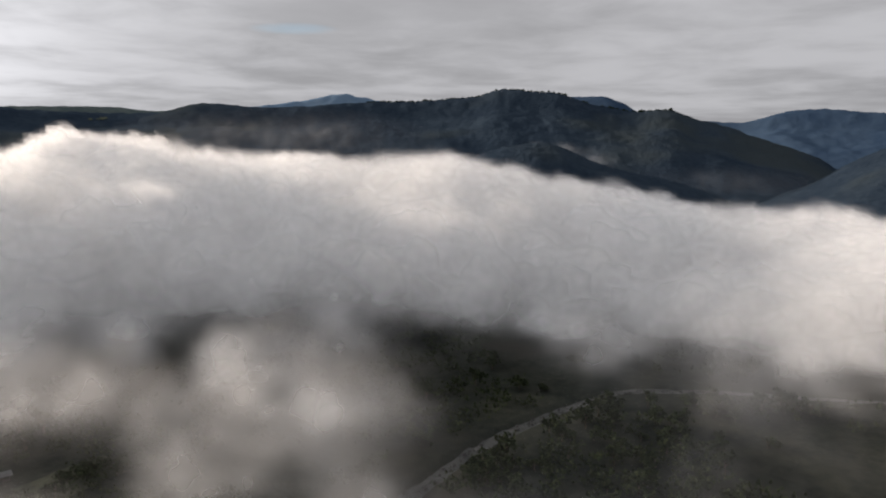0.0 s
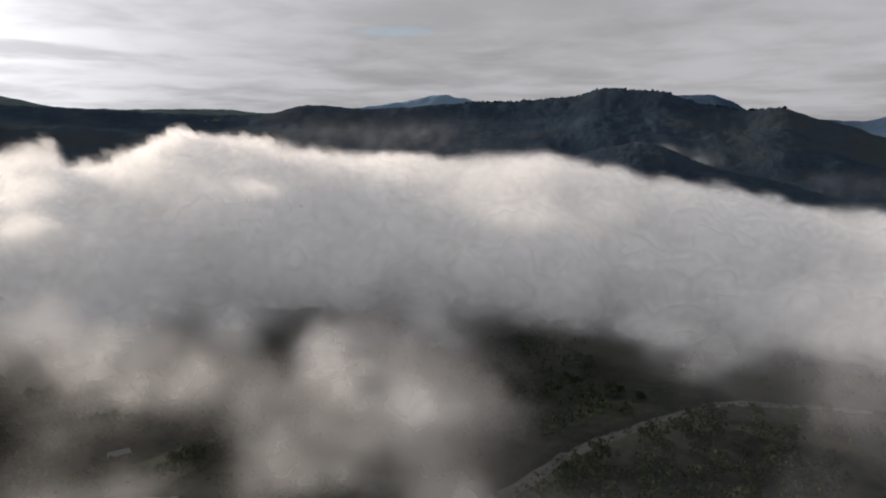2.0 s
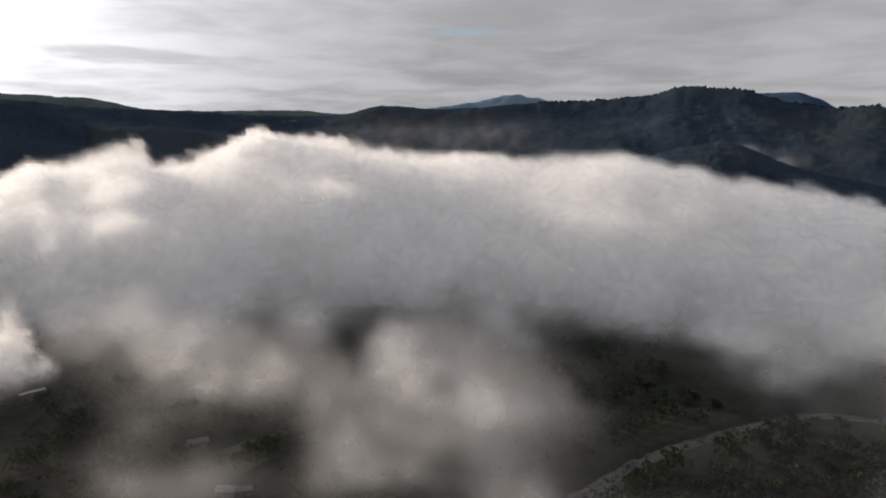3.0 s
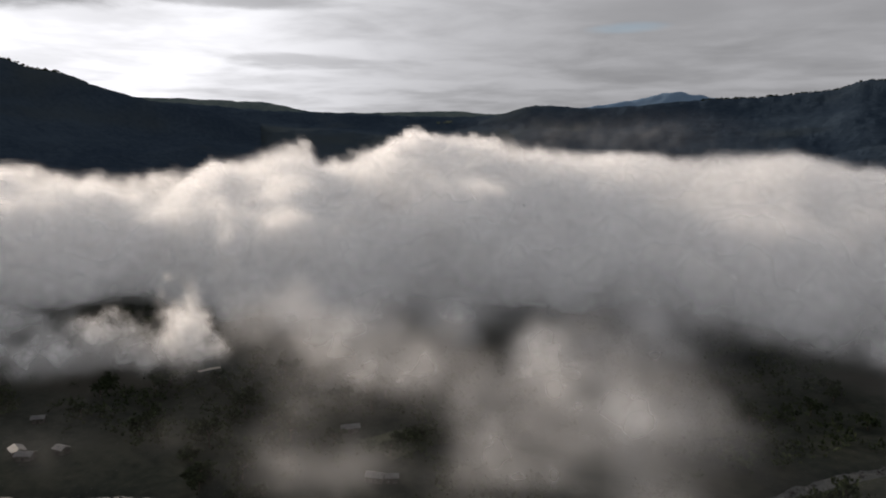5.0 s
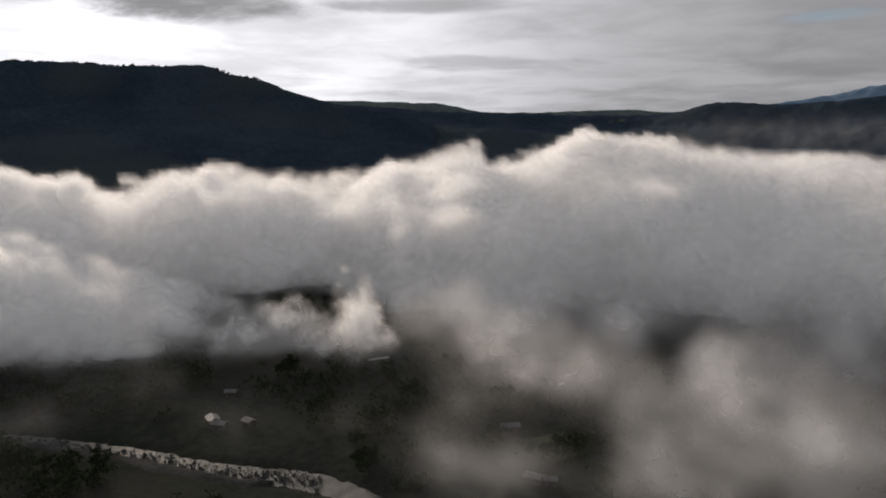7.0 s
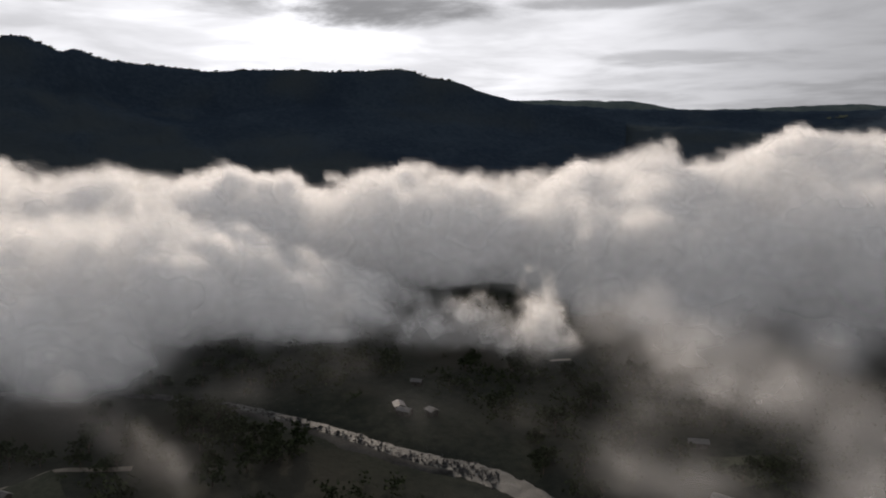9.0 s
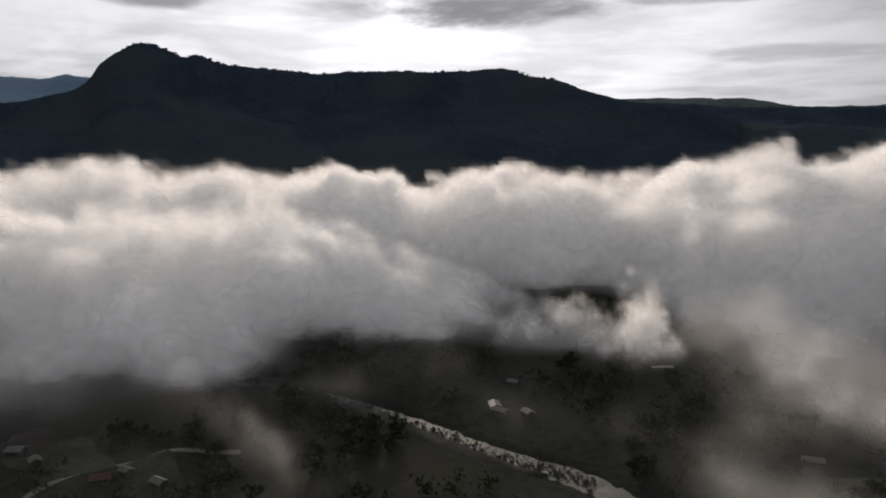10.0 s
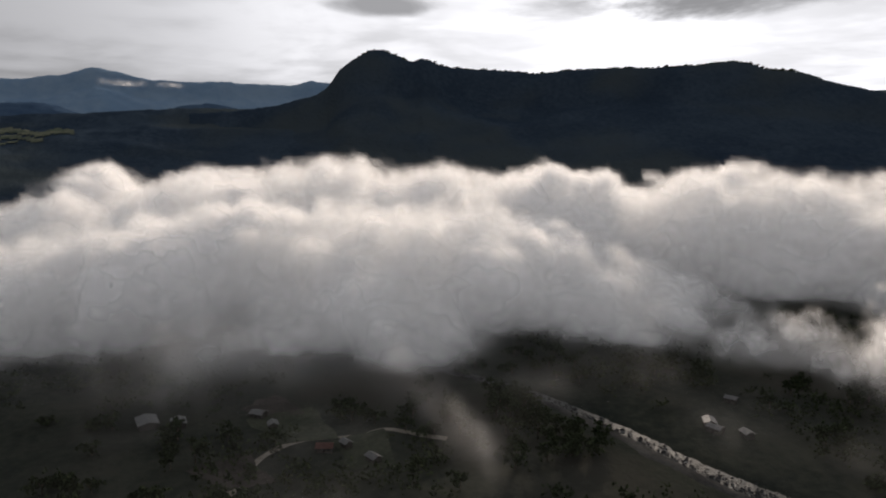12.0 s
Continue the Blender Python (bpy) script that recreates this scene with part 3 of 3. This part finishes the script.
def field(az, r, wide, deep, turn, mat, label):
    u, v = np.meshgrid(np.linspace(-1, 1, 12), np.linspace(-1, 1, 12), indexing="ij")
    c, s = math.cos(radians(turn)), math.sin(radians(turn))
    x0, y0, _ = place(az, r)
    px = u * wide / 2 * (1 + 0.12 * v) + 2.0 * fbm(u * 9, v * 9, 0, 5, 2, seed=int(r))
    py = v * deep / 2 * (1 - 0.15 * u) + 2.0 * fbm(u * 9, v * 9, 0, 5, 2, seed=int(r) + 1)
    X, Y = x0 + c * px - s * py, y0 + s * px + c * py
    me = mesh_from("field", np.stack([X, Y, floor_z(X, Y) + 0.25], 2).reshape(-1, 3), grid_faces(*X.shape))
    me.materials.append(mat)
    tagged(new("field", me), label, "field", "plots on the valley floor", "structure")


plot_mat = ground_like("rough_pasture", (0.022, 0.026, 0.019), (0.048, 0.052, 0.038), 18, 1.5, bump=0.5, dist=0.3)
soil_mat = ground_like("bare_soil", (0.025, 0.023, 0.021), (0.055, 0.05, 0.046), 14, 1.2, bump=0.5, dist=0.3)
for spot in ((93, 250, 34, 24, 20, plot_mat, "grey-green rough pasture plot"), (94.5, 272, 22, 16, 40, soil_mat, "bare grey soil plot"), (87, 222, 30, 18, 10, plot_mat, "grey-green rough pasture plot"),
             (102, 330, 40, 26, 15, plot_mat, "dull green rough pasture plot"), (27, 380, 40, 26, 5, plot_mat, "dull green rough pasture plot"), (6, 262, 26, 20, 30, plot_mat, "dull green rough pasture plot"),
             (29, 232, 26, 18, 60, plot_mat, "dull green rough pasture plot"), (98, 215, 24, 18, 30, soil_mat, "bare grey soil plot")):
    field(*spot)


def boulders():
    rng = np.random.default_rng(4)
    v0 = np.array([(1, 0, 0), (-1, 0, 0), (0, 1, 0), (0, -1, 0), (0, 0, 1), (0, 0, -0.6)], float)
    f0 = np.array([(0, 2, 4), (2, 1, 4), (1, 3, 4), (3, 0, 4), (2, 0, 5), (1, 2, 5), (3, 1, 5), (0, 3, 5)])
    verts, faces = [], []
    for i in range(2600):
        az = rng.choice([rng.uniform(50, 84), rng.uniform(-24, 8)], p=[0.72, 0.28])
        half = float(curve(RIVER_HALF, np.array([az]))[0])
        off = rng.normal(0, 0.62) * half - (half * 0.9 * rng.random() if 55 < az < 72 else 0)
        x, y, _ = place(az, float(river_mid(np.array([az]))[0]) + off)
        size = 0.2 + 0.4 * rng.random() ** 3 + (0.5 if rng.random() < 0.04 else 0)
        v = v0 * (size * rng.uniform(0.7, 1.3, 3)) * rng.uniform(0.75, 1.2, (6, 1))
        a = rng.uniform(0, 6.28)
        v = v @ np.array([[math.cos(a), -math.sin(a), 0], [math.sin(a), math.cos(a), 0], [0, 0, 0.8]])
        faces.append(f0 + 6 * len(verts))
        verts.append(v + np.array([x, y, -0.75]))
    me = mesh_from("river_boulders", np.concatenate(verts), np.concatenate(faces), flat=True)
    me.materials.append(stone_mat)
    tagged(new("river_boulders", me), "pale grey boulders strewn along the river bed", "boulders", kind="stuff")


stone_mat = ground_like("pale_stone", (0.025, 0.025, 0.026), (0.06, 0.06, 0.06), 3, 0.4, bump=0.3, dist=0.05)
boulders()

# ---- trees ----


def crown_mesh(seed, clumps, tall, wide, leaves):
    """A crown of many small tilted leaf clumps round a few limbs."""
    rng = np.random.default_rng(seed)
    verts, faces = [], []
    limbs = rng.normal(0, 0.33, (5, 3)) * (wide, wide, tall * 0.35) + (0, 0, tall * 0.62)
    for i in range(clumps):
        c = limbs[i % 5] + rng.normal(0, 1, 3) * (wide * 0.23, wide * 0.23, tall * 0.13)
        for j in range(leaves):
            n = rng.normal(0, 1, 3)
            u = np.cross(n, rng.normal(0, 1, 3))
            u /= np.linalg.norm(u) + 1e-9
            w = np.cross(u, n / np.linalg.norm(n))
            q = c + rng.normal(0, 0.3, 3)
            size = rng.uniform(0.22, 0.5)
            quad = np.array([q - u * size - w * size * 0.7, q + u * size - w * size * 0.6, q + u * size * 0.8 + w * size, q - u * size * 0.9 + w * size * 0.8])
            faces.append(np.arange(4) + 4 * len(faces))
            verts.append(quad)
    me = mesh_from("crown", np.concatenate(verts), np.array(faces), flat=True)
    me.materials.append(leaf_mat)
    return me


def trunk_mesh(seed, tall):
    rng = np.random.default_rng(seed)
    bm = bmesh.new()

    def limb(a, b, r0, r1):
        a, b = Vector(a), Vector(b)
        turn = (b - a).to_track_quat("Z", "Y").to_matrix().to_4x4()
        bmesh.ops.create_cone(bm, cap_ends=True, segments=7, radius1=r0, radius2=r1, depth=(b - a).length,
                              matrix=Matrix.Translation((a + b) / 2) @ turn)

    limb((0, 0, -0.4), (0.1, 0, tall * 0.45), 0.26, 0.17)
    for i in range(5):
        a = i * 1.26 + rng.uniform(-0.3, 0.3)
        limb((0.1, 0, tall * (0.38 + 0.02 * i)), (math.cos(a) * tall * 0.24, math.sin(a) * tall * 0.24, tall * rng.uniform(0.62, 0.8)), 0.12, 0.04)
    me = bpy.data.meshes.new("trunk")
    bm.to_mesh(me)
    bm.free()
    me.materials.append(bark_mat)
    return me


def build_trees():
    kinds = []
    for k, (tall, wide, label) in enumerate(((6.5, 5.0, "dark green rounded tree on the valley floor"), (8.0, 4.6, "tall dark green tree on the valley floor"),
                                             (4.2, 4.8, "low dark spreading tree on the valley floor"))):
        tree = tagged(new("tree"), label, "tree", "trees on the valley floor")
        for name, me in (("trunk", trunk_mesh(70 + k, tall)), ("crown", crown_mesh(60 + k, 60, tall, wide, 7))):
            ob = new(name, me)
            ob.parent = tree
        kinds.append(tree)
    rng = np.random.default_rng(8)
    spots = [(78.8, 300), (74.5, 276), (73.9, 272), (68.9, 238), (67.1, 228), (72.7, 250), (71.1, 244), (69.4, 222)]
    while len(spots) < 290:
        az, r = rng.uniform(-30, 112), rng.uniform(192, 345)
        if rng.random() < 0.55:
            r = float(river_mid(np.array([az]))[0]) - abs(rng.normal(0, 14)) * (1 if rng.random() < 0.7 else -1)
            r += math.copysign(float(curve(RIVER_HALF, np.array([az]))[0]) + (16 if 55 < az < 73 else 4), r - float(river_mid(np.array([az]))[0]))
            if not 192 < r < 345:
                continue
        x, y, _ = place(az, r)
        gap = abs(r - float(river_mid(np.array([az]))[0])) - float(curve(RIVER_HALF, np.array([az]))[0])
        thin = float(fbm(np.array([x]), np.array([y]), 0, 60, 3, seed=17)[0])
        if gap < 3 or (az < 12 and gap < 14) or thin < -0.12 or any(math.hypot(x - hx, y - hy) < 11 for hx, hy in HOUSE_AT):
            continue
        spots.append((az, r))
    for i, (az, r) in enumerate(spots):
        x, y, _ = place(az, r)
        s = rng.uniform(0.6, 1.15)
        m = pose(x, y, float(floor_z(x, y)), 0, 0, rng.uniform(0, 360)) @ Matrix.Diagonal((s, s, s * rng.uniform(0.9, 1.15), 1))
        if i < 3:
            kinds[i].matrix_basis = m
        else:
            t = copy_thing(kinds[i % 3], pose(0, 0, 0))
            t.matrix_basis = m
    # the rest of the wood, past counting
    wood = crown_mesh(90, 14, 6.0, 4.6, 3)
    v = np.empty(len(wood.vertices) * 3, np.float32)
    wood.vertices.foreach_get("co", v)
    v = v.reshape(-1, 3)
    verts, n = [], 0
    while n < 3000:
        az, r = rng.uniform(-40, 118), rng.uniform(186, 520)
        x, y, _ = place(az, r)
        gap = abs(r - float(river_mid(np.array([az]))[0])) - float(curve(RIVER_HALF, np.array([az]))[0])
        if gap < 5 or (az < 12 and gap < 12) or (52 < az < 74 and gap < 20) or float(fbm(np.array([x]), np.array([y]), 0, 70, 3, seed=27)[0]) < -0.02 or any(math.hypot(x - hx, y - hy) < 13 for hx, hy in HOUSE_AT):
            continue
        a, s = rng.uniform(0, 6.28), rng.uniform(0.5, 1.2)
        turn = np.array([[math.cos(a), -math.sin(a), 0], [math.sin(a), math.cos(a), 0], [0, 0, 1]])
        verts.append((v * s) @ turn + np.array([x, y, float(floor_z(x, y)) - 1.2 * s]))
        n += 1
    V = np.concatenate(verts)
    me = mesh_from("woodland", V, np.arange(len(V)).reshape(-1, 4), flat=True)
    me.materials.append(leaf_mat)
    tagged(new("woodland", me), "dark green scrub and woodland on the valley floor", "woodland", kind="stuff")


# ---- houses ----


def box(bm, x0, x1, y0, y1, z0, z1):
    bmesh.ops.create_cube(bm, size=1, matrix=Matrix.Translation(((x0 + x1) / 2, (y0 + y1) / 2, (z0 + z1) / 2)) @ Matrix.Diagonal((x1 - x0, y1 - y0, z1 - z0, 1)))


def house(az, el, w, d, turn, roof, label, h=2.0, pitch=0.8):
    r = (EYE[2] - 3) / math.tan(radians(-el))
    x, y, _ = place(az, r)
    home = tagged(new("house"), label, "house", "houses in the valley")
    home.matrix_basis = pose(x, y, float(floor_z(x, y)), 0, 0, turn)
    bm = bmesh.new()
    box(bm, -w / 2, w / 2, -d / 2, d / 2, -1.0, h)
    for s in (-1, 1):  # gable ends
        vs = [bm.verts.new(p) for p in ((s * w / 2, -d / 2, h), (s * w / 2, d / 2, h), (s * w / 2, 0, h + pitch - 0.1))]
        bm.faces.new(vs)
    part("wall", bm, wall_mat, home)
    for s in (-1, 1):
        bm = bmesh.new()
        n = int(w / 0.5)
        over = 0.5
        rows = []
        for i in range(n + 1):
            px = -w / 2 - over + (w + 2 * over) * i / n
            dz = 0.05 if i % 2 else 0.0
            rows.append([bm.verts.new((px, 0, h + pitch + dz)), bm.verts.new((px, s * (d / 2 + over), h - 0.15 + dz))])
        for a, b in zip(rows, rows[1:]):
            bm.faces.new((a[0], a[1], b[1], b[0]))
        bmesh.ops.solidify(bm, geom=bm.faces[:], thickness=0.06)
        part("roof", bm, roof, home)
    bm = bmesh.new()
    box(bm, -0.45, 0.45, -d / 2 - 0.04, -d / 2 + 0.02, 0, 2.0)
    part("door", bm, dark_mat, home, "dark wooden door")
    for px in (-w * 0.3, w * 0.3):
        for s in (-1, 1):
            bm = bmesh.new()
            box(bm, px - 0.5, px + 0.5, s * d / 2 - 0.03, s * d / 2 + 0.03, 1.0, 2.0)
            part("window", bm, dark_mat, home)


HOUSES = [(104.2, -19.9, 9.5, 6.5, 20, roof_mat, "low farmhouse with a pale metal roof"), (101.9, -20.3, 6.5, 4.5, 15, roof_mat, "small shed with a pale metal roof"),
          (95.7, -20.2, 5, 4, 60, roof_mat, "small hut with a pale metal roof"), (94.6, -21.1, 4, 3, 10, roof_mat, "small hut with a pale metal roof"),
          (86.3, -24.4, 4.5, 3, 30, roof_mat, "small hut with a pale metal roof"), (90.4, -23.4, 5, 4, 80, red_roof_mat, "small house with a dull red tile roof"),
          (58.6, -20.5, 5.5, 3.6, -20, roof_mat, "riverside house with a pale metal roof"), (58.1, -20.9, 5, 3.4, 25, roof_mat, "riverside house with a pale metal roof"),
          (55.8, -21.0, 4, 3, 0, roof_mat, "small riverside hut with a pale roof"), (57.1, -18.6, 4, 3, 40, roof_mat, "small pale hut among dark trees"),
          (31.8, -25.4, 5, 3.2, 10, roof_mat, "small hut with a pale metal roof in thin mist"), (30.4, -25.5, 3.5, 2.6, 30, roof_mat, "small hut with a pale metal roof in thin mist"),
          (33.9, -21.9, 6, 3.6, 45, roof_mat, "small hut with a pale metal roof in thin mist"), (88.6, -23.2, 3.5, 2.6, 30, roof_mat, "small hut with a pale metal roof")]
HOUSE_AT = [place(a, (EYE[2] - 3) / math.tan(radians(-e)))[:2] for a, e, *_ in HOUSES]
for h in HOUSES:
    house(*h)
build_trees()

# ---- on the hills: fields and skyline trees ----


def hill_field(shape, az, el0, el1, mat, label):
    A, S, P = shape
    el = np.degrees(np.arctan2(P[..., 2] - EYE[2], np.hypot(P[..., 0], P[..., 1])))
    verts, faces = [], []
    for i in range(A.shape[0] - 1):
        for j in range(A.shape[1] - 1):
            wave = 0.12 * math.sin(A[i, j] * 2.1)
            if az[0] < A[i, j] < az[1] and el0 + wave < el[i, j] < el1 + wave and S[i, j] < 0.95:
                faces.append([len(verts) + k for k in range(4)])
                verts += [P[i, j], P[i, j + 1], P[i + 1, j + 1], P[i + 1, j]]
    if faces:
        me = mesh_from("hill_field", np.array(verts) + np.array([0, 0, 1.6]), np.array(faces)[:, ::-1])
        me.materials.append(mat)
        tagged(new("hill_field", me), label, "field", "fields on the valley side", "structure")


hill_field(SLOPE, (107.6, 113.5), 0.95, 1.25, field_mat, "pale green terraced field on a wooded slope")
hill_field(SLOPE, (109.5, 114.5), 0.55, 0.8, field_mat, "pale green terraced field on a wooded slope")
hill_field(SLOPE, (111.0, 116.0), 0.2, 0.33, field_mat, "pale green terraced field on a wooded slope")
hill_field(PLATEAU_SIDE, (25.2, 26.4), 2.15, 2.3, field_mat, "small pale clearing on a wooded valley side")


def skyline_trees(name, shape, span, count, low, high, seed):
    A, S, P = shape
    rng = np.random.default_rng(seed)
    top = int(np.argmin(np.abs(S[0] - 1.0)))
    clump = crown_mesh(seed, 10, 1.0, 0.9, 3)
    v = np.empty(len(clump.vertices) * 3, np.float32)
    clump.vertices.foreach_get("co", v)
    v = v.reshape(-1, 3)
    v = v / np.abs(v).max()
    verts = []
    for _ in range(count):
        az = rng.uniform(*span)
        i = int(np.argmin(np.abs(A[:, 0] - az)))
        s = rng.uniform(low, high) * (1.6 if rng.random() < 0.08 else 1)
        verts.append(v * s * (1.2, 1.2, 1.0) + P[i, top - rng.integers(0, 3)] + rng.normal(0, 3, 3) * (1, 1, 0) + np.array([0, 0, -0.2 * s]))
    V = np.concatenate(verts)
    me = mesh_from(name, V, np.arange(len(V)).reshape(-1, 4), flat=True)
    me.materials.append(leaf_mat)
    tagged(new(name, me), "dark trees standing along the top of the ridge", "trees", kind="stuff")


skyline_trees("ridge_trees", MESA, (54, 87), 420, 1.6, 4.0, 5)
skyline_trees("ridge_trees", DOME, (-18, 6), 260, 2, 4.5, 6)
